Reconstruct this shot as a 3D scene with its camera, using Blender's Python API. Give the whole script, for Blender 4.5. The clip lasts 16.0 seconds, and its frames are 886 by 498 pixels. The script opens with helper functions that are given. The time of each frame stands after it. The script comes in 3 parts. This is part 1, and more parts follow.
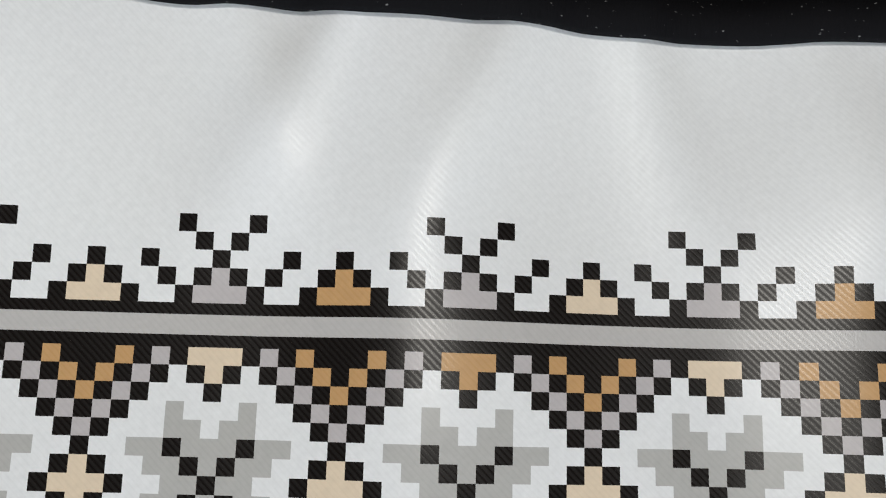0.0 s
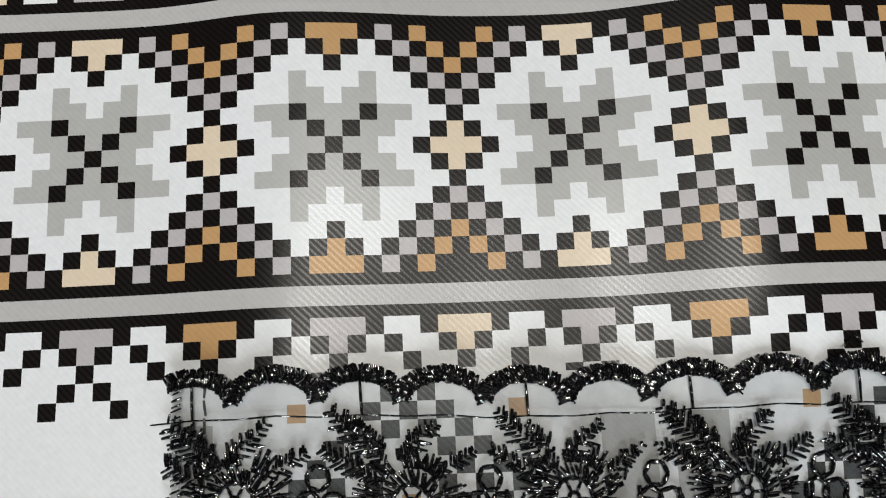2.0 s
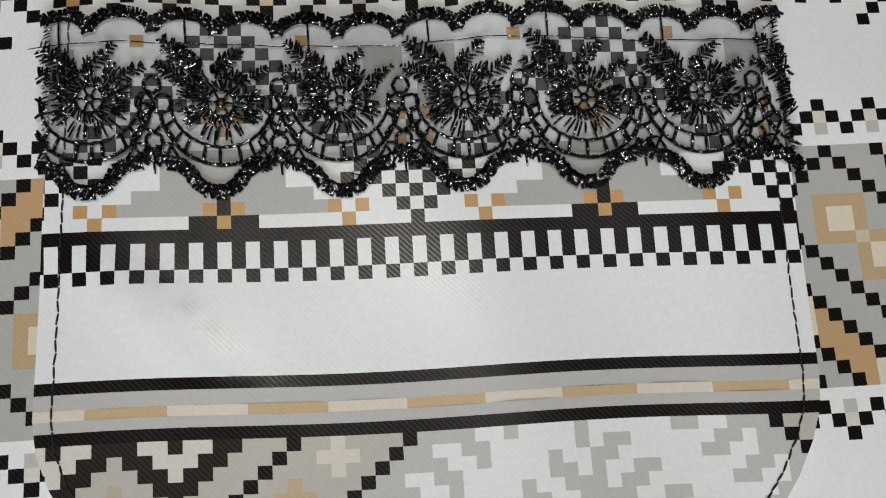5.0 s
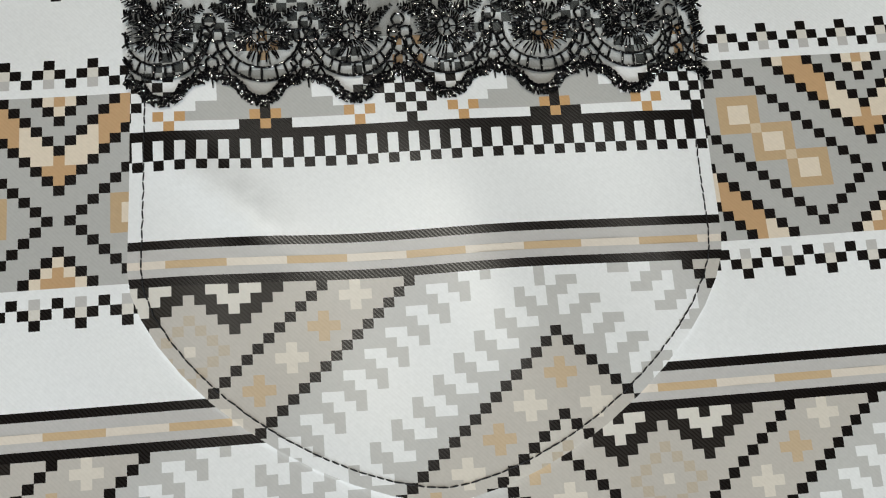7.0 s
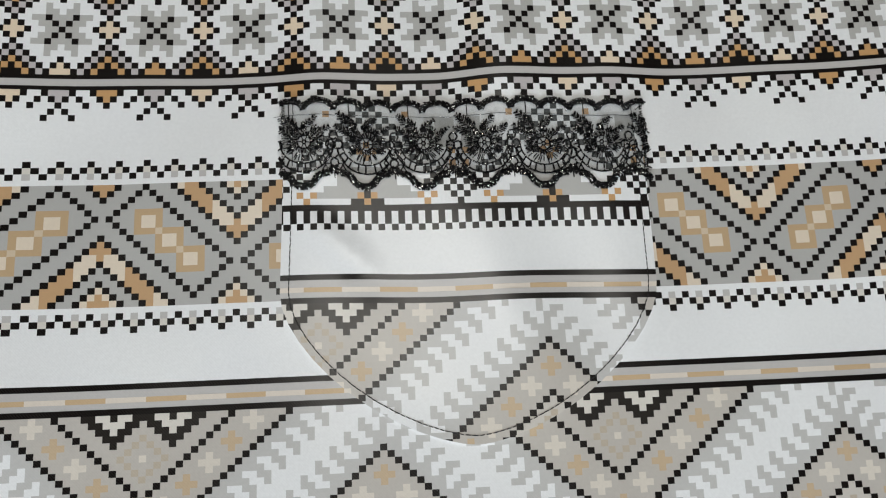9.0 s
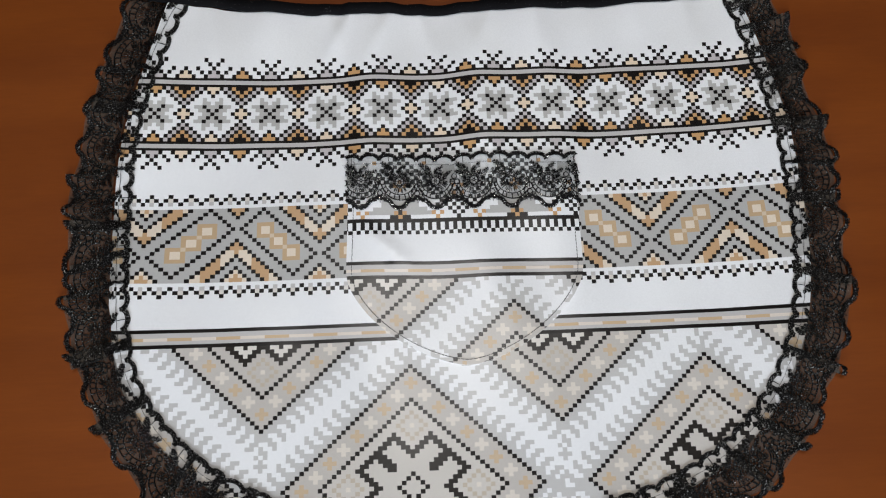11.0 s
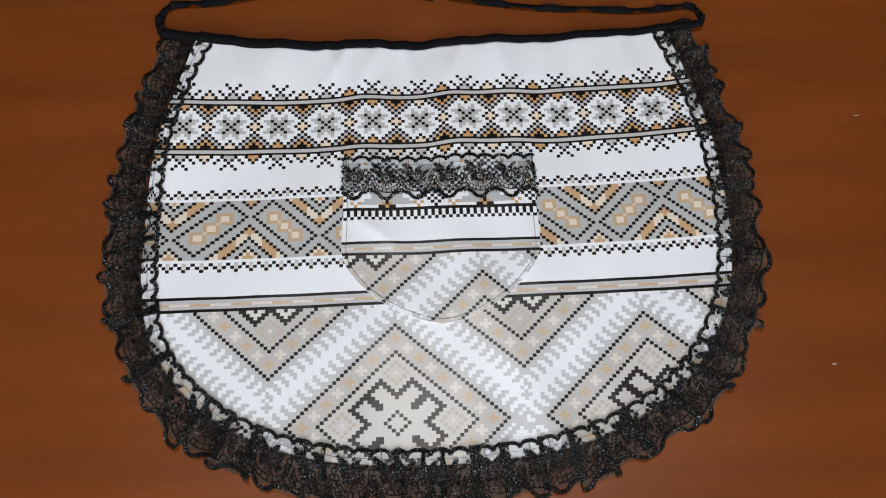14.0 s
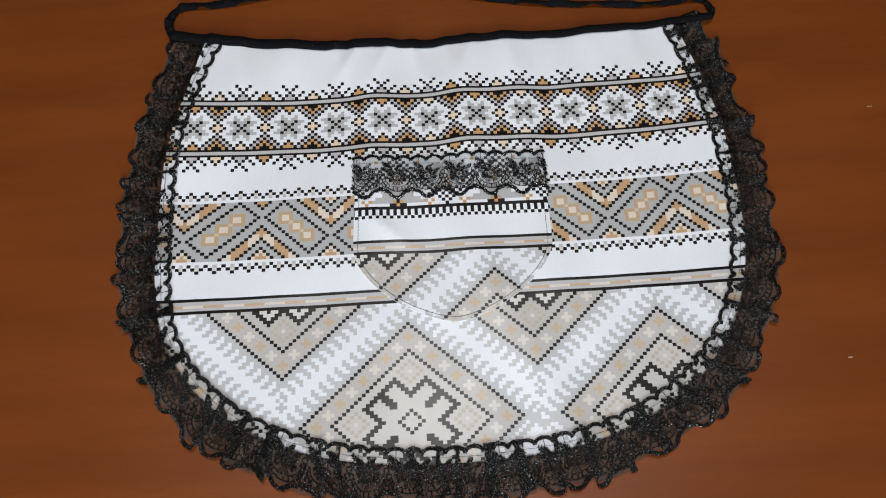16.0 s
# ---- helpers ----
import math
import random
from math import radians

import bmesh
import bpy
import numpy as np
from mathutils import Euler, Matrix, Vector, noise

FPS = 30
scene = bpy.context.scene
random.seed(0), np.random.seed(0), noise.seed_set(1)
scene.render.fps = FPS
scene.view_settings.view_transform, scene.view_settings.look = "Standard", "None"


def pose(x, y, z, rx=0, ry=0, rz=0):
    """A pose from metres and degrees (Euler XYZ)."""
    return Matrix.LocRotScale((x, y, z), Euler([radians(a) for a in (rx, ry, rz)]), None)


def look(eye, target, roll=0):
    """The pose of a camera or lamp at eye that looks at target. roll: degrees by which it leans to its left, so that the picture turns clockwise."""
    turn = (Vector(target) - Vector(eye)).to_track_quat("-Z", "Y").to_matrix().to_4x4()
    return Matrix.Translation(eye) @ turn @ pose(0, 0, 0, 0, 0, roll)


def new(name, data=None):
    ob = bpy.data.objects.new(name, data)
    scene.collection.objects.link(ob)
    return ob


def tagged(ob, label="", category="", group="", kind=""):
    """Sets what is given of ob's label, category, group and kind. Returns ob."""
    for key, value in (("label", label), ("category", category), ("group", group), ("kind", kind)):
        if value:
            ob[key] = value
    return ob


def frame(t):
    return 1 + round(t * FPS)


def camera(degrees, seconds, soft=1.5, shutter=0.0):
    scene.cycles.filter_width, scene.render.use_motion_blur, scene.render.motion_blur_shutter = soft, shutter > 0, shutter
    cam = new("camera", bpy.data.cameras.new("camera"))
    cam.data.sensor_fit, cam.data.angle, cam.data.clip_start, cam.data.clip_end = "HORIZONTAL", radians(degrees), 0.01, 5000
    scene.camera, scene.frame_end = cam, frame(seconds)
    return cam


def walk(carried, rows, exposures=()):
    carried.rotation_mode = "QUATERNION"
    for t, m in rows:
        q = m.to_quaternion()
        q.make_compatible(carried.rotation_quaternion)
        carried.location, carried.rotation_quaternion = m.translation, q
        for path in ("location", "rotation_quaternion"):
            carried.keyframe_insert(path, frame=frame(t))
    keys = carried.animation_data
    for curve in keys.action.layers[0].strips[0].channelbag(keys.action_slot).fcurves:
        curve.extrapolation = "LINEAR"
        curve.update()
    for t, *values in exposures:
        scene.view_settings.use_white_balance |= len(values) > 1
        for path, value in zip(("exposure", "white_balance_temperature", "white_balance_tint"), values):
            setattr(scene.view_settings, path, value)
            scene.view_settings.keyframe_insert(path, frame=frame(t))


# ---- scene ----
cam = camera(60.0, 16.0, soft=1.1)
# seconds, place in metres, turn in degrees
PATH = [
    (0.0, -0.0087, 0.0190, 0.1294, 8.87, -2.13, 1.46),
    (0.5, 0.0004, 0.0026, 0.1283, 9.26, -0.57, 0.51),
    (1.0, 0.0043, -0.0114, 0.1307, 9.54, 0.02, -0.65),
    (1.5, 0.0062, -0.0268, 0.1308, 9.12, -1.01, -1.87),
    (2.0, 0.0143, -0.0392, 0.1292, 9.63, -1.01, -2.54),
    (2.5, 0.0238, -0.0468, 0.1272, 8.51, -2.93, -2.93),
    (3.0, 0.0318, -0.0471, 0.1325, 5.63, -2.45, -2.02),
    (3.5, 0.0494, -0.0682, 0.1221, 9.72, 0.26, -0.56),
    (4.0, 0.0488, -0.0897, 0.1147, 9.87, -1.05, -2.88),
    (4.5, 0.0471, -0.1036, 0.1310, 9.39, -1.57, -3.99),
    (5.0, 0.0456, -0.1183, 0.1643, 9.67, -3.23, -3.54),
    (5.2, 0.0456, -0.1178, 0.1775, 7.58, -3.21, -3.12),
    (7.3, 0.0451, -0.1609, 0.2150, 10.40, -2.17, -4.57),
    (7.5, 0.0439, -0.1571, 0.2205, 10.33, -1.92, -4.47),
    (8.0, 0.0388, -0.1565, 0.2390, 11.95, -1.45, -4.93),
    (8.5, 0.0289, -0.1578, 0.2890, 11.88, -2.03, -3.29),
    (9.0, 0.0248, -0.1740, 0.3268, 12.07, -2.58, -2.65),
    (9.5, 0.0225, -0.2040, 0.3751, 12.76, -2.50, -2.52),
    (10.0, 0.0178, -0.2207, 0.4253, 13.19, -2.09, -2.04),
    (10.2, 0.0212, -0.2289, 0.4462, 13.89, -1.37, -2.05),
    (12.3, 0.0378, -0.3238, 0.5359, 20.66, 0.64, -2.66),
    (12.5, 0.0380, -0.3353, 0.5351, 20.88, 0.44, -2.16),
    (13.0, 0.0396, -0.3468, 0.5464, 20.72, 0.11, -2.96),
    (13.5, 0.0431, -0.3680, 0.5651, 23.56, 0.52, -2.88),
    (14.0, 0.0431, -0.3791, 0.5684, 24.29, 0.13, -2.94),
    (14.5, 0.0438, -0.3778, 0.5670, 23.93, 0.44, -2.83),
    (15.0, 0.0460, -0.3791, 0.5672, 24.27, 0.48, -3.24),
    (15.5, 0.0424, -0.3764, 0.5673, 24.09, 0.43, -3.44),
    (16.0, 0.0423, -0.3780, 0.5686, 24.04, 1.18, -3.34),
]
walk(cam, [(t, pose(x, y, z, rx, ry, rz)) for t, x, y, z, rx, ry, rz in PATH],
     exposures=[(0.0, -0.42, 6620, 9), (2.5, -0.19, 6680, 8), (3.5, 0.0, 6680, 7), (4.0, -0.03, 6700, 7), (5.0, -0.61, 6800, 8),
                (7.5, -0.48, 6750, 6), (9.0, -0.57, 6650, 8), (10.0, -0.51, 6550, 11), (12.5, -0.38, 6400, 12), (16.0, -0.33, 6350, 12)])

# ---- light: an added daylight-coloured light in front, a ceiling lamp over the table ----
world = bpy.data.worlds.new("daylight")
scene.world = world
world.use_nodes = True
wt = world.node_tree
sky = wt.nodes.new("ShaderNodeTexSky")
sky.sky_type, sky.sun_disc = "NISHITA", False
sky.sun_elevation, sky.sun_rotation = radians(40), radians(120)
wt.links.new(sky.outputs[0], wt.nodes["Background"].inputs[0])
wt.nodes["Background"].inputs[1].default_value = 0.12


def area_lamp(name, m, w, h, watts, col):
    d = bpy.data.lights.new(name, "AREA")
    d.shape, d.size, d.size_y, d.energy, d.color = "RECTANGLE", w, h, watts, col
    ob = new(name, d)
    ob.matrix_world = m
    return ob


# unseen front light, added to brighten the near side of table and cloth
area_lamp("added_front_light", look((-0.1, -1.95, 0.9), (-0.05, 0, -0.1)), 1.5, 1.3, 68, (0.86, 0.93, 1.0))
area_lamp("ceiling_lamp_light", look((0.06, 0.13, 1.60), (0.06, 0.13, 0)), 0.42, 0.36, 15, (1.0, 0.97, 0.92))

# ---- materials ----
def material(name, col, rough=0.5, metal=0.0, spec=0.5):
    m = bpy.data.materials.new(name)
    m.use_nodes = True
    b = m.node_tree.nodes["Principled BSDF"]
    b.inputs["Base Color"].default_value = (*col, 1)
    b.inputs["Roughness"].default_value = rough
    b.inputs["Metallic"].default_value = metal
    b.inputs["Specular IOR Level"].default_value = spec
    return m, m.node_tree.nodes, m.node_tree.links, b


def mixed(nodes, links, kind, a, b, fac):
    n = nodes.new("ShaderNodeMix")
    n.data_type, n.blend_type = "RGBA", kind
    for sock, val in ((n.inputs[0], fac), (n.inputs[6], a), (n.inputs[7], b)):
        if hasattr(val, "links"):
            links.new(val, sock)
        else:
            sock.default_value = val
    return n.outputs[2]


def noise_tex(nodes, links, co, scale, detail=3.0, rough=0.55):
    n = nodes.new("ShaderNodeTexNoise")
    n.inputs["Scale"].default_value, n.inputs["Detail"].default_value, n.inputs["Roughness"].default_value = scale, detail, rough
    links.new(co, n.inputs["Vector"])
    return n.outputs["Fac"]


def ramp(nodes, links, fac, lo, hi, p0=0.3, p1=0.7):
    n = nodes.new("ShaderNodeValToRGB")
    n.color_ramp.elements[0].position, n.color_ramp.elements[1].position = p0, p1
    n.color_ramp.elements[0].color, n.color_ramp.elements[1].color = (*lo, 1), (*hi, 1)
    links.new(fac, n.inputs[0])
    return n.outputs[0]


def stretched(nodes, links, scale, turn=0.0):
    tc, mp = nodes.new("ShaderNodeTexCoord"), nodes.new("ShaderNodeMapping")
    mp.inputs["Scale"].default_value = scale
    mp.inputs["Rotation"].default_value = (0, 0, turn)
    links.new(tc.outputs["Object"], mp.inputs["Vector"])
    return mp.outputs[0]


def cloth_material():
    m, nd, ln, b = material("printed_satin_cotton", (0.8, 0.8, 0.8), 0.35, 0, 0.22)
    at = nd.new("ShaderNodeAttribute")
    at.attribute_name = "print"
    co = stretched(nd, ln, (1, 1, 1))
    mott = ramp(nd, ln, noise_tex(nd, ln, co, 900, 2), (0.90, 0.90, 0.90), (1.0, 1.0, 1.0))
    soft = ramp(nd, ln, noise_tex(nd, ln, co, 14, 3), (0.955, 0.955, 0.965), (1.0, 1.0, 0.995))
    c = mixed(nd, ln, "MULTIPLY", at.outputs["Color"], mott, 0.6)
    ln.new(mixed(nd, ln, "MULTIPLY", c, soft, 1.0), b.inputs["Base Color"])
    # diagonal twill
    wv = nd.new("ShaderNodeTexWave")
    wv.wave_type, wv.bands_direction = "BANDS", "DIAGONAL"
    wv.inputs["Scale"].default_value, wv.inputs["Distortion"].default_value = 520, 0.5
    wv.inputs["Detail"].default_value = 1.0
    ln.new(stretched(nd, ln, (1, 1, 0)), wv.inputs["Vector"])
    ro = nd.new("ShaderNodeMapRange")
    ro.inputs["To Min"].default_value, ro.inputs["To Max"].default_value = 0.23, 0.40
    ln.new(wv.outputs["Fac"], ro.inputs["Value"])
    ln.new(ro.outputs[0], b.inputs["Roughness"])
    bp = nd.new("ShaderNodeBump")
    bp.inputs["Strength"].default_value, bp.inputs["Distance"].default_value = 0.06, 0.0001
    ln.new(wv.outputs["Fac"], bp.inputs["Height"])
    ln.new(bp.outputs[0], b.inputs["Normal"])
    return m


def table_material():
    m, nd, ln, b = material("polished_brown_wood", (0.2, 0.06, 0.02), 0.3, 0, 0.28)
    co = stretched(nd, ln, (1.2, 9, 1))
    fine = stretched(nd, ln, (14, 160, 1))
    broad = ramp(nd, ln, noise_tex(nd, ln, co, 3, 5), (0.142, 0.0325, 0.0045), (0.194, 0.0475, 0.006))
    grain = ramp(nd, ln, noise_tex(nd, ln, fine, 4, 4), (0.80, 0.78, 0.75), (1.06, 1.05, 1.02))
    ln.new(mixed(nd, ln, "MULTIPLY", broad, grain, 0.4), b.inputs["Base Color"])
    smear = noise_tex(nd, ln, stretched(nd, ln, (1, 1, 1)), 9, 4)
    ro = nd.new("ShaderNodeMapRange")
    ro.inputs["To Min"].default_value, ro.inputs["To Max"].default_value = 0.30, 0.48
    ln.new(smear, ro.inputs["Value"])
    ln.new(ro.outputs[0], b.inputs["Roughness"])
    bp = nd.new("ShaderNodeBump")
    bp.inputs["Strength"].default_value, bp.inputs["Distance"].default_value = 0.12, 0.0003
    ln.new(noise_tex(nd, ln, fine, 5, 3), bp.inputs["Height"])
    ln.new(bp.outputs[0], b.inputs["Normal"])
    return m


def thread_material(name, col, rough, spec=1.0, glint=0.0):
    """Yarn; glint: share of the filaments that lie flat enough to shine."""
    m, nd, ln, b = material(name, col, rough, 0, spec)
    co = stretched(nd, ln, (1, 1, 1))
    lo, hi = tuple(c * 0.6 for c in col), tuple(c * 1.9 for c in col)
    ln.new(ramp(nd, ln, noise_tex(nd, ln, co, 1500, 2), lo, hi), b.inputs["Base Color"])
    bp = nd.new("ShaderNodeBump")
    bp.inputs["Strength"].default_value, bp.inputs["Distance"].default_value = 0.5, 0.0003
    ln.new(noise_tex(nd, ln, co, 1700, 2), bp.inputs["Height"])
    ln.new(bp.outputs[0], b.inputs["Normal"])
    if glint:
        b.inputs["IOR"].default_value = 2.6
        edge = 0.66 - 0.4 * glint
        shine = ramp(nd, ln, noise_tex(nd, ln, co, 1100, 1), (spec, spec, spec), (1.0, 1.0, 1.0), edge, edge + 0.05)
        ln.new(shine, b.inputs["Specular IOR Level"])
    return m


def ribbon_material():
    """Matt black band with a fine rib and pale lint caught on it."""
    m, nd, ln, b = material("black_ribbon", (0.005, 0.005, 0.006), 0.75, 0, 0.06)
    lint = ramp(nd, ln, noise_tex(nd, ln, stretched(nd, ln, (1, 1.8, 1), 0.5), 900, 1), (0.0, 0.0, 0.0), (1.0, 1.0, 1.0), 0.73, 0.78)
    ln.new(mixed(nd, ln, "MIX", (0.005, 0.005, 0.006, 1), (0.16, 0.16, 0.16, 1), lint), b.inputs["Base Color"])
    bp = nd.new("ShaderNodeBump")
    bp.inputs["Strength"].default_value, bp.inputs["Distance"].default_value = 0.5, 0.0003
    ln.new(noise_tex(nd, ln, stretched(nd, ln, (1, 0.2, 1)), 1400, 2), bp.inputs["Height"])
    ln.new(bp.outputs[0], b.inputs["Normal"])
    return m


def tulle_material(name, cover, col):
    """Sheer net: dark yarn over a share of the area, holes between."""
    m, nd, ln, b = material(name, col, 0.6, 0, 0.1)
    tr, mx = nd.new("ShaderNodeBsdfTransparent"), nd.new("ShaderNodeMixShader")
    n = noise_tex(nd, ln, stretched(nd, ln, (1, 1, 1)), 260, 3)
    mr = nd.new("ShaderNodeMapRange")
    mr.inputs["From Min"].default_value, mr.inputs["From Max"].default_value = 0.3, 0.7
    mr.inputs["To Min"].default_value, mr.inputs["To Max"].default_value = cover * 0.75, cover * 1.25
    ln.new(n, mr.inputs["Value"])
    ln.new(mr.outputs[0], mx.inputs[0])
    ln.new(tr.outputs[0], mx.inputs[1])
    ln.new(b.outputs[0], mx.inputs[2])
    ln.new(mx.outputs[0], nd["Material Output"].inputs[0])
    return m


def plain_material(name, col, rough, scale=30):
    m, nd, ln, b = material(name, col, rough)
    co = stretched(nd, ln, (1, 1, 1))
    lo, hi = tuple(c * 0.88 for c in col), tuple(min(1, c * 1.06) for c in col)
    ln.new(ramp(nd, ln, noise_tex(nd, ln, co, scale, 4), lo, hi), b.inputs["Base Color"])
    return m


CLOTH = cloth_material()
WOOD = table_material()
THREAD = thread_material("black_lace_yarn", (0.0025, 0.0025, 0.003), 0.16, 0.02, 0.18)
RUFFLE_THREAD = thread_material("black_ruffle_yarn", (0.003, 0.0027, 0.0026), 0.3, 0.02, 0.09)
SEAM = thread_material("dark_sewing_thread", (0.012, 0.012, 0.014), 0.6, 0.3)
TULLE = tulle_material("black_tulle", 0.25, (0.20, 0.22, 0.22))
HEADING_TULLE = tulle_material("black_heading_tulle", 0.08, (0.03, 0.034, 0.033))
RUFFLE_TULLE = tulle_material("black_ruffle_tulle", 0.55, (0.075, 0.064, 0.052))
RIBBON = ribbon_material()
# walls and ceiling coloured dark so black print and tabletop mirror less light
WALL = plain_material("dimmed_wall_grey", (0.21, 0.20, 0.185), 0.9, 4)
FLOORING = plain_material("brown_flooring", (0.20, 0.12, 0.07), 0.5, 6)
FLECK = plain_material("worn_varnish", (0.42, 0.33, 0.24), 0.7, 400)
FRAME_PAINT = plain_material("white_frame_paint", (0.8, 0.8, 0.78), 0.4, 8)


# ---- mesh helpers ----
def part(name, bm, mat, parent=None, label=""):
    me = bpy.data.meshes.new(name)
    bm.to_mesh(me)
    bm.free()
    me.materials.append(mat)
    ob = new(name, me)
    if parent:
        ob.parent = parent
    if label:
        tagged(ob, label)
    return ob


def mesh_part(name, verts, faces, mat, parent=None, label="", smooth=True):
    me = bpy.data.meshes.new(name)
    me.from_pydata(verts, [], faces)
    me.materials.append(mat)
    if smooth:
        me.shade_smooth()
    ob = new(name, me)
    if parent:
        ob.parent = parent
    if label:
        tagged(ob, label)
    return ob


def block(sx, sy, sz, x, y, z, bevel=0.0):
    bm = bmesh.new()
    bmesh.ops.create_cube(bm, size=1, matrix=Matrix.Translation((x, y, z)) @ Matrix.Diagonal((sx, sy, sz, 1)))
    if bevel:
        bmesh.ops.bevel(bm, geom=bm.edges[:], offset=bevel, segments=3, affect="EDGES", profile=0.5)
    return bm


def thing(name, label, category, kind="", group=""):
    return tagged(new(name), label, category, group, kind)


# ---- room and table ----
def room():
    # unseen shell of assumed size, added to close in the light
    x0, x1, y0, y1, z0, z1 = -2.2, 2.2, -2.0, 2.2, -0.75, 1.75
    cx, cy, w, d, h, th = (x0 + x1) / 2, (y0 + y1) / 2, x1 - x0, y1 - y0, z1 - z0, 0.12
    tagged(part("floor", block(w + 2 * th, d + 2 * th, 0.1, cx, cy, z0 - 0.05), FLOORING), "plain brown floor of the room", "floor", kind="structure")
    tagged(part("ceiling", block(w + 2 * th, d + 2 * th, 0.1, cx, cy, z1 + 0.05), WALL), "unseen added ceiling, grey darkened to dim reflections", "ceiling", kind="structure")
    tagged(part("wall_north", block(w, th, h, cx, y1 + th / 2, z0 + h / 2), WALL), "unseen added wall, grey darkened to dim reflections", "wall", kind="structure")
    tagged(part("wall_east", block(th, d + 2 * th, h, x1 + th / 2, cy, z0 + h / 2), WALL), "unseen added wall, grey darkened to dim reflections", "wall", kind="structure")
    tagged(part("wall_west", block(th, d + 2 * th, h, x0 - th / 2, cy, z0 + h / 2), WALL), "unseen added wall, grey darkened to dim reflections", "wall", kind="structure")
    # the wall behind the added front light: four pieces round the opening
    wx0, wx1, wz0, wz1 = -0.9, 0.7, 0.2, 1.6
    south = thing("wall_south", "unseen added wall, darkened grey, with an opening for the light", "wall", "structure")
    yy = y0 - th / 2
    part("wall_panel", block(wx0 - x0, th, h, (wx0 + x0) / 2, yy, z0 + h / 2), WALL, south)
    part("wall_panel", block(x1 - wx1, th, h, (wx1 + x1) / 2, yy, z0 + h / 2), WALL, south)
    part("wall_panel", block(wx1 - wx0, th, wz0 - z0, (wx0 + wx1) / 2, yy, (wz0 + z0) / 2), WALL, south)
    part("wall_panel", block(wx1 - wx0, th, z1 - wz1, (wx0 + wx1) / 2, yy, (wz1 + z1) / 2), WALL, south)
    # unseen frame, added so that the front light sits in an opening
    win = thing("added_window", "unseen white window frame added round the front light", "window", "structure")
    for x in (wx0 + 0.025, (wx0 + wx1) / 2, wx1 - 0.025):
        part("added_window_frame", block(0.05, 0.05, wz1 - wz0, x, yy - 0.03, (wz0 + wz1) / 2, 0.004), FRAME_PAINT, win)
    for z in (wz0 + 0.025, wz1 - 0.025):
        part("added_window_frame", block(wx1 - wx0 - 0.11, 0.046, 0.05, (wx0 + wx1) / 2, yy - 0.03, z, 0.004), FRAME_PAINT, win)


def table():
    t = thing("table", "polished brown wooden table under the apron", "table")
    top = block(1.5, 1.15, 0.03, 0.05, -0.05, -0.015, 0.004)
    part("tabletop", top, WOOD, t)
    for sx in (-1, 1):
        for sy in (-1, 1):
            part("leg", block(0.06, 0.06, 0.72, 0.05 + sx * 0.66, -0.05 + sy * 0.49, -0.39, 0.005), WOOD, t)
    for sy in (-1, 1):
        part("apron_rail", block(1.24, 0.022, 0.08, 0.05, -0.05 + sy * 0.49, -0.071, 0.003), WOOD, t)
    # two pale flecks where the varnish is worn
    rng = random.Random(3)
    for x, y, w in ((0.425, -0.013, 3.2), (0.347, -0.234, 2.2)):
        bm = bmesh.new()
        ring = [bm.verts.new((x + w * 0.001 * math.cos(a) * rng.uniform(0.6, 1.2), y + 0.0006 * math.sin(a) * rng.uniform(0.5, 1.4), 0.0002)) for a in (j * math.pi / 4 for j in range(8))]
        bm.faces.new(ring)
        part("fleck", bm, FLECK, t)
    return t


room()
table()

# ---- the printed cloth: charts of the print, in millimetres ----
WHITE, BLACK, GREY, SILVER = (0.80, 0.81, 0.82), (0.006, 0.0045, 0.004), (0.46, 0.455, 0.44), (0.50, 0.485, 0.475)
OCHRE, CREAM, BEIGE, STONE = (0.54, 0.32, 0.145), (0.75, 0.62, 0.47), (0.505, 0.475, 0.44), (0.44, 0.436, 0.424)
SHADE, PALE = (0.485, 0.42, 0.34), (0.66, 0.63, 0.58)
P = 41.0
C = P / 14


def star_row(i, r):
    """Star border: column i from a star's middle, row r from the star's middle row."""
    k, o = divmod(i + 7, 14)
    o = abs(o - 7)
    tone = OCHRE if k % 2 == 0 else CREAM
    a = abs(r)
    if a == 7:
        return tone if o <= 1 else GREY_LILAC if o == 3 else OCHRE if o == 5 else BLACK
    if a == 6 and o in (0, 1, 2):
        return (tone, BLACK, WHITE)[o]
    if a == 5 and o == 0:
        return BLACK
    if a >= 2:
        e = o + a
        if a <= 6 and e >= 9 and o >= 3:
            if o == 7 and a == 2:
                return BLACK
            return {9: BLACK, 10: GREY_LILAC, 11: BLACK, 12: OCHRE}.get(e, BLACK)
    if a == 1 and o in (6, 7):
        return BLACK if o == 6 else CREAM
    if a == 0 and o >= 5:
        return BLACK if o == 5 else CREAM
    if a == o and a <= 2:
        return BLACK
    if o <= (2, 3, 4, 2, 2)[a] if a <= 4 else False:
        if a == 3 and o == 0 or a == 4 and o < 2:
            return WHITE
        return GREY
    return WHITE


GREY_LILAC = (0.50, 0.47, 0.475)


def edging_row(i, e):
    """Small motifs beside the star border; e counts away from it, from 1."""
    k, o = divmod(i + 7, 14)
    o = abs(o - 7)
    kk = (i // 14) % 2
    tone = OCHRE if kk == 1 else CREAM
    if e == 1:
        return tone if o >= 6 else GREY_LILAC if o <= 1 else WHITE if o in (3, 4) else BLACK
    if e == 2:
        return (GREY_LILAC, BLACK, WHITE, BLACK, WHITE, WHITE, BLACK, tone)[o]
    if e == 3:
        return BLACK if o in (0, 4, 7) else WHITE
    return BLACK if o == e - 3 else WHITE


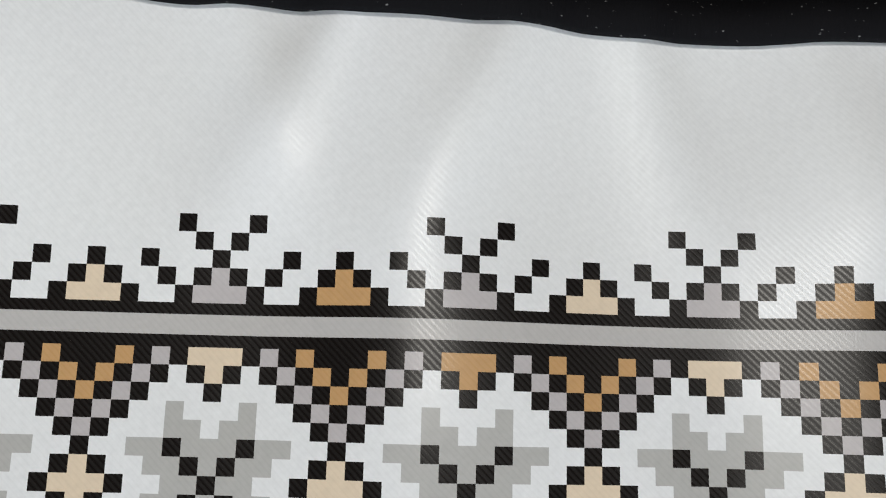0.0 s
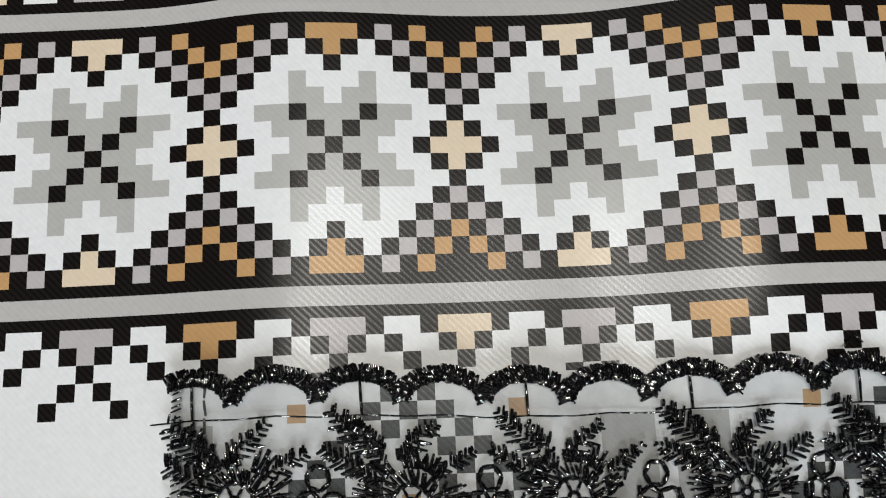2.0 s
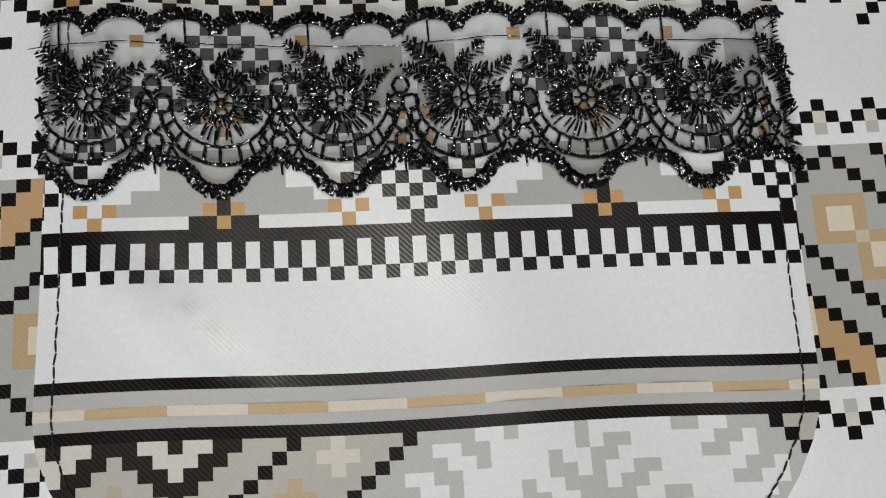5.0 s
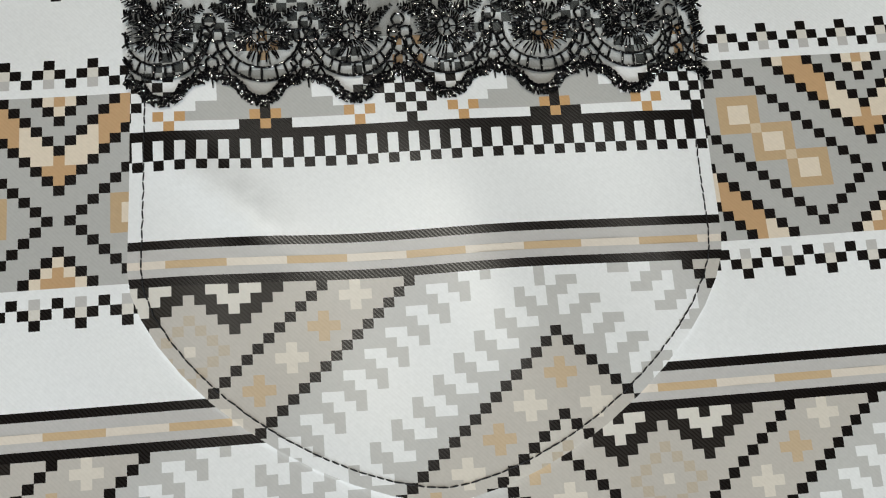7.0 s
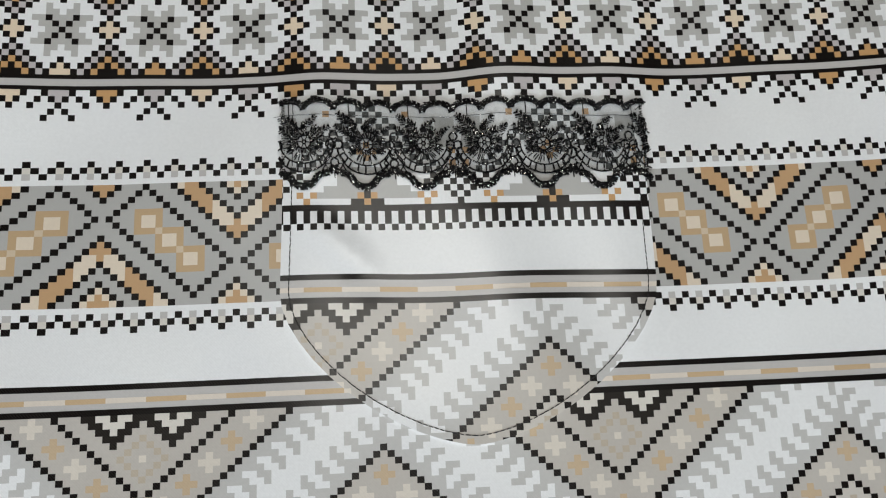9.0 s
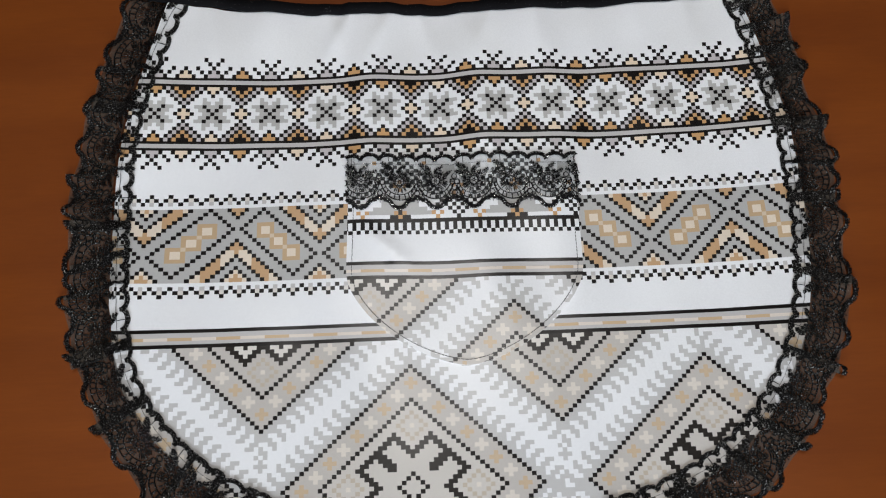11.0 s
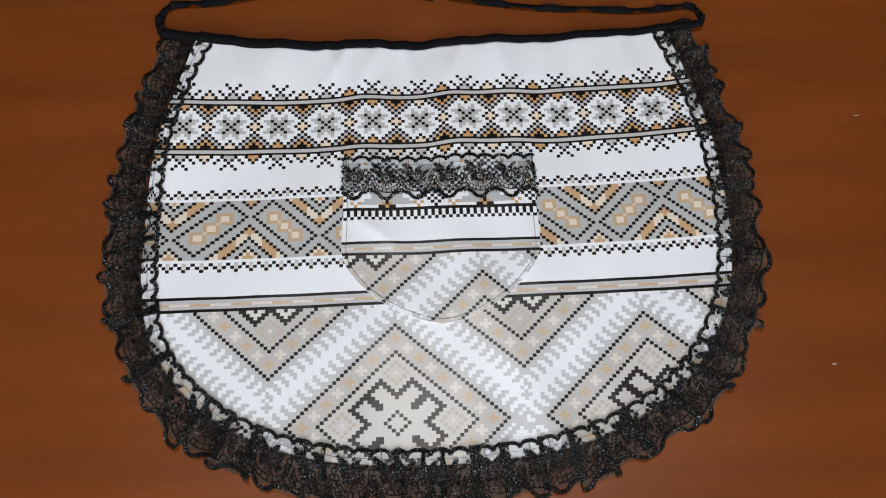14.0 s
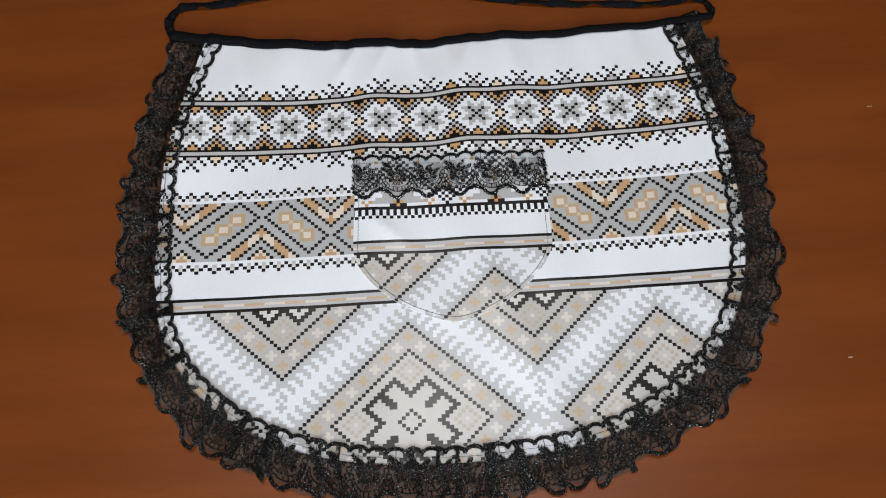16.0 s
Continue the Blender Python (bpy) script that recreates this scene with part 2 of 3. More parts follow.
def rhomb_row(i, r):
    """Band of slanted boxes: column i from a crossing, row r from the top, 0 to 18."""
    a = i % 38
    a = min(a, 38 - a)
    d = 19 - a
    if (a + r == 6 and 1 <= a <= 6) or (r == a - 6 and 6 <= a <= 18) or (a + r == 30 and 13 <= a <= 18) or (r == a + 4 and 1 <= a <= 13):
        return BLACK
    h = 2 - r - a
    if h >= 0:
        return BLACK if h == 0 else TAN
    f = r - 15 - d
    if f >= 0:
        return BLACK if f == 0 else BONE if f == 1 else TAN
    for e, x, mid in ((r - 8 - a, a, abs(r - 10)), (9 - r - d, d, abs(r - 7))):
        if e in (0, 4, 7):
            return BLACK
        if 1 <= e <= 3:
            if x == 0 or (x == 1 and mid == 0):
                return TAN
            return BONE if x <= 3 or x >= 8 else TAN
        if e >= 8:
            return BONE if e == 8 else TAN
    for k in range(3):
        x, y = a - 5 - 3 * k, r - 4 - 3 * k
        if 0 <= x <= 3 and 0 <= y <= 3:
            if 1 <= x <= 2 and 1 <= y <= 2:
                return BONE
            return PALE_OCHRE if (x, y) in ((3, 3), (0, 0)) and 0 < k + (x == 3) < 3 else SAND
    return STONE


PALE_OCHRE, SAND = (0.61, 0.50, 0.37), (0.50, 0.36, 0.215)
TAN, BONE = (0.515, 0.33, 0.18), (0.72, 0.625, 0.51)


def tooth_row(i, k, shift):
    """Teeth beside the band of boxes; k = 1 next to it."""
    o = abs((i + shift) % 4 - 2)          # 0 at a peak, 2 between
    if k == 1:
        return BLACK if o == 2 else SILVER if o == 0 else WHITE
    if k == 2:
        return BLACK if o == 1 else PALE if o == 0 else WHITE
    return BLACK if o == 0 else WHITE


def chevron_row(i, r):
    """Big diamonds: column i from the axis of a diamond whose middle is row 34, rows down from 0."""
    o = (i + 33) % 66 - 33
    dd, dv = abs(o), 33 - abs(o)
    # steps from the middle: hanging points on one axis, whole diamonds on the other
    m1, m2 = dv + r + 8, dd + abs(r - 34)
    for half, m, x, y in ((1, m1, dv, r + 8), (2, m2, dd, r - 34)):
        if m in (28, 20):
            return BLACK
        yy = abs(y)
        if 20 < m < 28:
            for k in range(9):
                if abs(x - 3 * k) + abs(yy - 24 + 3 * k) <= 1:
                    return OCHRE_DIM if k % 2 == 0 else PALER
            return BEIGE
        if m < 20 and half == 1:
            t = 4 - abs(x - 4)
            if x <= 8 and r in (t, t - 1) or (r, x) == (0, 4):
                return DARK
            if r < t - 1 and x <= 8:
                return PALE
            ring = x + abs(r - 6)
            return SHADE if ring == 3 else PALER if ring == 0 else BEIGE
        if m < 20:
            if x + yy == 3:
                return BLACK
            lo, hi = min(x, yy), max(x, yy)
            if (hi - lo in (7, 8) and lo <= 4) or (hi + lo in (15, 16) and 4 <= lo and hi <= 12) or (hi - lo <= 1 and lo >= 4 and hi <= 8):
                return DARK
            return SHADE if lo + abs(hi - 14) == 3 else PALER if (lo, hi) == (0, 14) else BEIGE_LIGHT
    s = min(m1 - 28, m2 - 28)                       # steps into the pale band from its nearer edge
    if dv + abs(r - 28) <= 1 or dv + abs(r - 35) in (2, 3):
        return LEAF
    q = (o + r) % 4 if o >= 0 else (o - r) % 4      # fingers run across the band
    if 3 <= s <= 7:
        return WHITE if q < 2 else LEAF
    return WHITE if s >= 8 else LEAF


OCHRE_DIM, PALER, DARK, BEIGE_LIGHT, LEAF = (0.54, 0.415, 0.28), (0.68, 0.63, 0.56), (0.018, 0.015, 0.013), (0.57, 0.54, 0.50), (0.52, 0.515, 0.505)


def key_row(i, r):
    """Narrow border with keys: column i from the axis of a dark cross, r up from the black line."""
    a = i % 28
    a = min(a, 28 - a)
    d = 14 - a
    if r == -3:
        return BLACK if i % 2 == 0 else WHITE
    if r in (-1, -2):
        return WHITE if i % 2 == 0 else BLACK
    if r == 0:
        return BLACK
    if r == 1:
        return OCHRE if a == 0 or d == 5 else BLACK if a <= 2 or d == 0 else WHITE
    if r == 2:
        return BLACK if a == 0 or d == 1 else OCHRE if a == 1 or d in (4, 6) else STONE if a <= 7 else WHITE
    if r == 3:
        return BLACK if a == 0 or d in (0, 2) else STONE if a <= 6 else WHITE
    if r <= 6 and d <= 6 - r + 3 and (d + r) % 2 == 1:
        return BLACK
    if (d, r) == (0, 8):
        return BLACK
    if d == 1 and r in (7, 9) or a <= 1 and r in (8, 9, 10) and (a + r) % 2 == 0 or a == 6 and r == 15:
        return OCHRE
    if r >= 5 and abs(d - (r - 2)) <= 1 and r <= 16:
        return BLACK if (d + r) % 2 == 1 else WHITE
    if a in (2, 3) and 9 <= r <= 14:
        return BLACK if (a + r) % 2 == 1 else WHITE
    if d <= 3 and 10 <= r <= 14:
        return WHITE if d == 0 else STONE
    return STONE if a <= 4 and r < 7 else WHITE


def solid(col):
    return lambda i, r: col


def dashes(i, r):
    return OCHRE_PALE if i % 2 else CREAM_PALE


OCHRE_PALE, CREAM_PALE = (0.56, 0.41, 0.25), (0.70, 0.63, 0.55)
CH, RH, VH = 2.88, 2.80, 2.70
# (top, rows, row height, column axis, column width, chart, first row, row step)
APRON_BANDS = [
    (100.0, 8, 7.1, 0, C, solid(WHITE), 0, 1),
    (43.2, 5, CH, 0, C, edging_row, 5, -1),
    (28.8, 1, 1.9, 0, C, solid(BLACK), 0, 1),
    (26.9, 1, 3.3, 0, C, solid(SILVER), 0, 1),
    (23.6, 1, 2.0, 0, C, solid(BLACK), 0, 1),
    (21.6, 15, CH, 0, C, star_row, 7, -1),
    (-21.6, 1, 2.0, 0, C, solid(BLACK), 0, 1),
    (-23.6, 1, 3.3, 0, C, solid(SILVER), 0, 1),
    (-26.9, 1, 1.9, 0, C, solid(BLACK), 0, 1),
    (-28.8, 5, CH, 0, C, edging_row, 1, 1),
    (-43.2, 3, 6.1, 0, C, solid(WHITE), 0, 1),
    (-61.5, 3, 2.8, -101.8, 113.5 / 38, lambda i, r: tooth_row(i, r, 0), 3, -1),
    (-69.9, 1, 2.5, 0, 8.0, solid(WHITE), 0, 1),
    (-72.4, 19, RH, -101.8, 113.5 / 38, rhomb_row, 0, 1),
    (-125.6, 1, 2.5, 0, 8.0, solid(WHITE), 0, 1),
    (-128.1, 3, 2.8, -101.8, 113.5 / 38, lambda i, r: tooth_row(i, r, 1), 1, 1),
    (-136.5, 4, 5.15, 0, 6.0, solid(WHITE), 0, 1),
]


def chevron_bands(top, axis):
    """The striped ribbon and the big diamonds below it; top: the upper edge of the first black line."""
    return [
        (top, 1, 2.4, 0, 8.0, solid(BLACK), 0, 1),
        (top - 2.4, 1, 3.1, 0, 8.0, solid(SILVER), 0, 1),
        (top - 5.5, 1, 2.1, 7, 16.0, dashes, 0, 1),
        (top - 7.6, 1, 2.3, 0, 8.0, solid(SILVER), 0, 1),
        (top - 9.9, 1, 2.5, 0, 8.0, solid(BLACK), 0, 1),
        (top - 12.4, 49, VH, axis, 192.8 / 66, chevron_row, 0, 1),
    ]


APRON_BANDS += chevron_bands(-157.1, 14.6)
POCKET_BANDS = [
    (-34.5, 22, 2.845, 10.8, 81.1 / 28, key_row, 18, -1),
    (-97.09, 4, 4.8025, 0, 6.0, solid(WHITE), 0, 1),
] + chevron_bands(-116.3, 85.2)


# ---- how the cloth lies ----
CX = 48.0


def half_width(y):
    return 233.0 - 26.0 * max(0.0, (y + 70.0) / 155.0) ** 2.2


def waist(x):
    """Height of the cloth's top edge along the waistband."""
    u = (x - 62.0) / 210.0
    return 78.5 + (12.5 if u < 0 else 10.0) * abs(u) ** 3


def lean_in(y):
    """How far the heading of the ruffle lies further in on one side."""
    f = min(1.0, max(0.0, (y + 205.0) / 90.0))
    return 8.5 * f * f * (3 - 2 * f) + 8.0 * max(0.0, (y + 10) / 90.0) ** 1.6


def outline(grow):
    """Closed outline of the apron, without the lace; grow: millimetres outwards."""
    pts = []
    n = 2.5
    for k in range(73):
        a = math.pi + math.pi * k / 72
        c, s = math.cos(a), math.sin(a)
        pts.append((CX + (233 + grow) * math.copysign(abs(c) ** (2 / n), c), -75 + (208 + grow) * math.copysign(abs(s) ** (2 / n), s)))
    right = [(CX + half_width(y) + grow, y) for y in range(-60, 86, 10)]
    left = [(2 * CX - x + lean_in(y), y) for x, y in reversed(right)]
    pts = [(x + (lean_in(y) if x < CX - 60 else 0.0), y) for x, y in pts]
    return pts, right, left


RIPPLE_X = [-200, -180, -150, -105, -53, -30, -10, 20, 45, 70, 97, 122, 147, 200, 250, 290]
RIPPLE_Y = [3.0, 2.3, 1.2, 0.2, -0.8, -0.5, 2.0, -1.5, -1.7, 2.8, 1.2, 1.4, -1.6, -0.5, 0.1, 1.9]
FINE_X = np.linspace(-260, 350, 611)
_r = np.interp(FINE_X, RIPPLE_X, RIPPLE_Y)
_k = np.exp(-0.5 * (np.arange(-18, 19) / 5.5) ** 2)
RIPPLE = np.convolve(np.pad(_r, 18, mode="edge"), _k / _k.sum(), "valid")


# folds that run down from the waistband: place, lean, width, height
GATHERS = [(-128, 0.1, 7, 1.5), (-84, -0.2, 10, 1.3), (-41, 0.3, 6, 1.8), (-22, -0.5, 5, 1.5), (9, -0.45, 6, 2.0), (28, 0.25, 5, 1.4),
           (58, 0.2, 7, 1.6), (83, -0.3, 5, 1.4), (112, 0.15, 8, 1.7), (149, -0.2, 7, 1.4), (188, 0.1, 9, 1.5), (226, 0.2, 7, 1.2)]


def smooth01(v):
    v = np.clip(v, 0, 1)
    return v * v * (3 - 2 * v)


def drape(x, y):
    """Millimetres of print to millimetres of table: the shifted y, and the height."""
    rip = np.interp(x, FINE_X, RIPPLE)
    fade = smooth01((y + 75) / 45.0)
    lift = 2.6 * np.clip((np.abs(x - CX) - 130) / 100, 0, 1.3) ** 2 * smooth01((y + 190) / 60)
    top = np.where(x < 62, 12.5, 10.0) * np.abs((x - 62) / 210.0) ** 3 * smooth01((y - 28) / 50.0)
    dy = rip * fade * 0.06 + lift * (1 - smooth01((y - 28) / 50.0)) + top
    z = 4.2 + 1.35 * rip * (0.15 + 0.85 * fade)
    z = z + 0.7 * np.sin(x / 26.0 + y / 60.0 + 0.6) * smooth01((y + 40) / 40) + 0.5 * np.sin(x / 47.0 - y / 33.0)
    z = z + 0.9 * np.sin(x / 15.0 + 1.2 * np.sin(y / 30.0)) * smooth01((y - 40) / 40)
    for xc, lean, wide, tall in GATHERS:
        z = z + tall * np.exp(-((x - xc - lean * (80 - y)) / (wide + 0.12 * (80 - y))) ** 2) * smooth01((y - 22) / 45)
    z = z + 0.25 * np.sin(x / 9.0 + y / 21.0) + 0.2 * np.sin(y / 11.0 - x / 30.0)
    return y + dy, np.maximum(z, 1.2)


def pocket_drape(x, y):
    u = (x - 54.0) / 80.0
    dy = -0.2 * u * smooth01((-60 - y) / 50) - 1.1 * u + 0.4 * np.sin(x / 15.5 + 2.2) * smooth01((-70 - y) / 35.0) * smooth01((y + 165) / 30.0)
    _, base = drape(x, y)
    z = base + 0.8 + 0.7 * np.sin(x / 17.0 + 0.8 + y / 50.0) * smooth01((y + 170) / 40) * (1 - smooth01((np.abs(x - 54) - 50) / 30))
    fold = np.exp(-((x + 6 + (y + 100) * 0.9) / 9.0) ** 2 - ((y + 104) / 16.0) ** 2)
    return y + dy, z + 1.6 * fold


def clip_convex(poly, hull):
    """Sutherland-Hodgman, hull anticlockwise."""
    out = poly
    n = len(hull)
    for k in range(n):
        ax, ay = hull[k]
        bx, by = hull[(k + 1) % n]
        ex, ey = bx - ax, by - ay
        side = [ex * (py - ay) - ey * (px - ax) for px, py in out]
        if all(s >= 0 for s in side):
            continue
        res = []
        for j in range(len(out)):
            p, q, sp, sq = out[j - 1], out[j], side[j - 1], side[j]
            if (sp >= 0) != (sq >= 0):
                t = sp / (sp - sq)
                res.append((p[0] + (q[0] - p[0]) * t, p[1] + (q[1] - p[1]) * t))
            if sq >= 0:
                res.append(q)
        out = res
        if len(out) < 3:
            return []
    return out


def stretch(x, y):
    """The band of boxes was pulled sideways near one edge of the cloth."""
    pull = smooth01((-108 - x) / 50.0) * (1 - smooth01((-172 - x) / 18.0))
    return x - 7.0 * pull * smooth01((y + 152) / 14.0) * smooth01((-46 - y) / 14.0)


def printed_sheet(name, bands, hull, fold, parent, label, thick):
    hull = [Vector(p) for p in hull]
    hx = [p[0] for p in hull]
    x0, x1 = min(hx), max(hx)
    H = np.array([(p[0], p[1]) for p in hull])
    E = np.roll(H, -1, axis=0) - H
    verts, faces, cols = [], [], []
    for top, rows, rh, axis, cw, chart, first, step in bands:
        i0, i1 = math.floor((x0 - axis) / cw) - 1, math.ceil((x1 - axis) / cw) + 1
        for k in range(rows):
            ya, yb = top - rh * (k + 1), top - rh * k
            for i in range(i0, i1 + 1):
                xa, xb = axis + (i - 0.5) * cw, axis + (i + 0.5) * cw
                quad = [(xa, ya), (xb, ya), (xb, yb), (xa, yb)]
                Q = np.array(quad)
                side = E[:, 0:1] * (Q[None, :, 1] - H[:, 1:2]) - E[:, 1:2] * (Q[None, :, 0] - H[:, 0:1])
                if (side < 0).all(axis=1).any():
                    continue
                if (side < 0).any():
                    quad = clip_convex(quad, hull)
                    if len(quad) < 3:
                        continue
                cols.append((len(quad), chart(i, first + step * k)))
                faces.append(tuple(range(len(verts), len(verts) + len(quad))))
                verts += quad
    V = np.array(verts)

    def place(x, y):
        yy, z = fold(x, y)
        return np.stack([stretch(x, y), yy, z], axis=1) / 1000
    pos = place(V[:, 0], V[:, 1])
    dx = place(V[:, 0] + 0.5, V[:, 1]) - place(V[:, 0] - 0.5, V[:, 1])
    dy = place(V[:, 0], V[:, 1] + 0.5) - place(V[:, 0], V[:, 1] - 0.5)
    nor = np.cross(dx, dy)
    nor /= np.linalg.norm(nor, axis=1)[:, None]
    # a hem round the edge gives the cloth its thickness
    base = len(pos)
    rim_pts = []
    for p, q in zip(H, np.roll(H, -1, axis=0)):
        n = max(1, int(np.hypot(*(q - p)) / 3.0))
        rim_pts += [p + (q - p) * j / n for j in range(n)]
    H = np.array(rim_pts)
    E = np.roll(H, -1, axis=0) - H
    m = len(H)
    up = place(H[:, 0], H[:, 1])
    low = up.copy()
    low[:, 2] -= thick
    pos_all = np.concatenate([pos, up, low])
    side_n = np.stack([E[:, 1], -E[:, 0], np.zeros(m)], axis=1)
    side_n /= np.linalg.norm(side_n, axis=1)[:, None] + 1e-9
    nor_all = np.concatenate([nor, side_n, side_n])
    hem = [(base + k, base + m + k, base + m + (k + 1) % m, base + (k + 1) % m) for k in range(m)]
    me = bpy.data.meshes.new(name)
    me.from_pydata(pos_all.tolist(), [], faces + hem)
    at = me.attributes.new("print", "FLOAT_COLOR", "CORNER")
    flat = []
    for n, c in cols:
        flat += [(*c, 1.0)] * n
    flat += [(*WHITE, 1.0)] * (4 * m)
    at.data.foreach_set("color", np.array(flat, dtype=np.float32).ravel())
    me.materials.append(CLOTH)
    me.shade_smooth()
    me.normals_split_custom_set_from_vertices(nor_all.tolist())
    ob = new(name, me)
    ob.parent = parent
    tagged(ob, label)
    return ob


# ---- strands: short satin stitches and cords of the lace, laid out flat in millimetres ----
class Strands:
    def __init__(self):
        self.a, self.b, self.r, self.h = [], [], [], []

    def add(self, p, q, r, h=0.4):
        self.a.append(p), self.b.append(q), self.r.append(r), self.h.append(h)

    def cord(self, pts, r, h=0.4):
        for p, q in zip(pts, pts[1:]):
            self.add(p, q, r, h)

    def keep(self, lo, hi):
        """Cut away what lies outside lo to hi along the strip."""
        ok = [k for k in range(len(self.a)) if lo <= (self.a[k][0] + self.b[k][0]) / 2 <= hi]
        self.a, self.b, self.r, self.h = ([v[k] for k in ok] for v in (self.a, self.b, self.r, self.h))

    def satin(self, pts, width, pitch, r, rng, lean=0.35, h=0.6):
        """Stitches side by side across a path."""
        for p, q in zip(pts, pts[1:]):
            ex, ey = q[0] - p[0], q[1] - p[1]
            d = math.hypot(ex, ey)
            n = max(1, round(d / pitch))
            for k in range(n):
                t = (k + rng.uniform(0.2, 0.8)) / n
                x, y = p[0] + ex * t, p[1] + ey * t
                w = width * rng.uniform(0.86, 1.08) / 2
                nx, ny = -ey / d + lean * ex / d, ex / d + lean * ey / d
                self.add((x - nx * w, y - ny * w), (x + nx * w, y + ny * w), r * rng.uniform(0.8, 1.2), h + rng.uniform(-0.1, 0.25))

    def mesh(self, name, mapping, mat, parent, label=""):
        """mapping(s, t, h) -> n x 3 metres."""
        a, b, r, h = (np.array(v, dtype=float) for v in (self.a, self.b, self.r, self.h))
        n = len(a)
        fr, rad, rise = (0.0, 0.5, 1.0), (0.75, 1.0, 0.75), (-0.35, 0.0, -0.35)
        rings = []
        for f, k, up in zip(fr, rad, rise):
            c = a + (b - a) * f
            e = b - a
            e = e / (np.linalg.norm(e, axis=1)[:, None] + 1e-9)
            nx, ny = -e[:, 1], e[:, 0]
            for sx, sz in ((1, 0), (0, 1), (-1, 0), (0, -1)):
                rings.append(mapping(c[:, 0] + nx * sx * r * k, c[:, 1] + ny * sx * r * k, h + up * np.minimum(h, 0.4) + sz * r * k))
        V = np.stack(rings, axis=1).reshape(-1, 3)                      # n x 12
        quads = []
        for ring in (0, 4):
            for k in range(4):
                quads.append((ring + k, ring + (k + 1) % 4, ring + 4 + (k + 1) % 4, ring + 4 + k))
        F = (np.arange(n)[:, None, None] * 12 + np.array(quads)[None]).reshape(-1, 4)
        me = bpy.data.meshes.new(name)
        me.vertices.add(len(V))
        me.vertices.foreach_set("co", V.astype(np.float32).ravel())
        me.loops.add(F.size)
        me.loops.foreach_set("vertex_index", F.astype(np.int32).ravel())
        me.polygons.add(len(F))
        me.polygons.foreach_set("loop_start", np.arange(0, F.size, 4, dtype=np.int32))
        me.update(calc_edges=True)
        me.shade_smooth()
        me.materials.append(mat)
        ob = new(name, me)
        ob.parent = parent
        if label:
            tagged(ob, label)
        return ob


def arc(cx, cy, rx, ry, a0, a1, n):
    return [(cx + rx * math.cos(radians(a0 + (a1 - a0) * k / n)), cy + ry * math.sin(radians(a0 + (a1 - a0) * k / n))) for k in range(n + 1)]


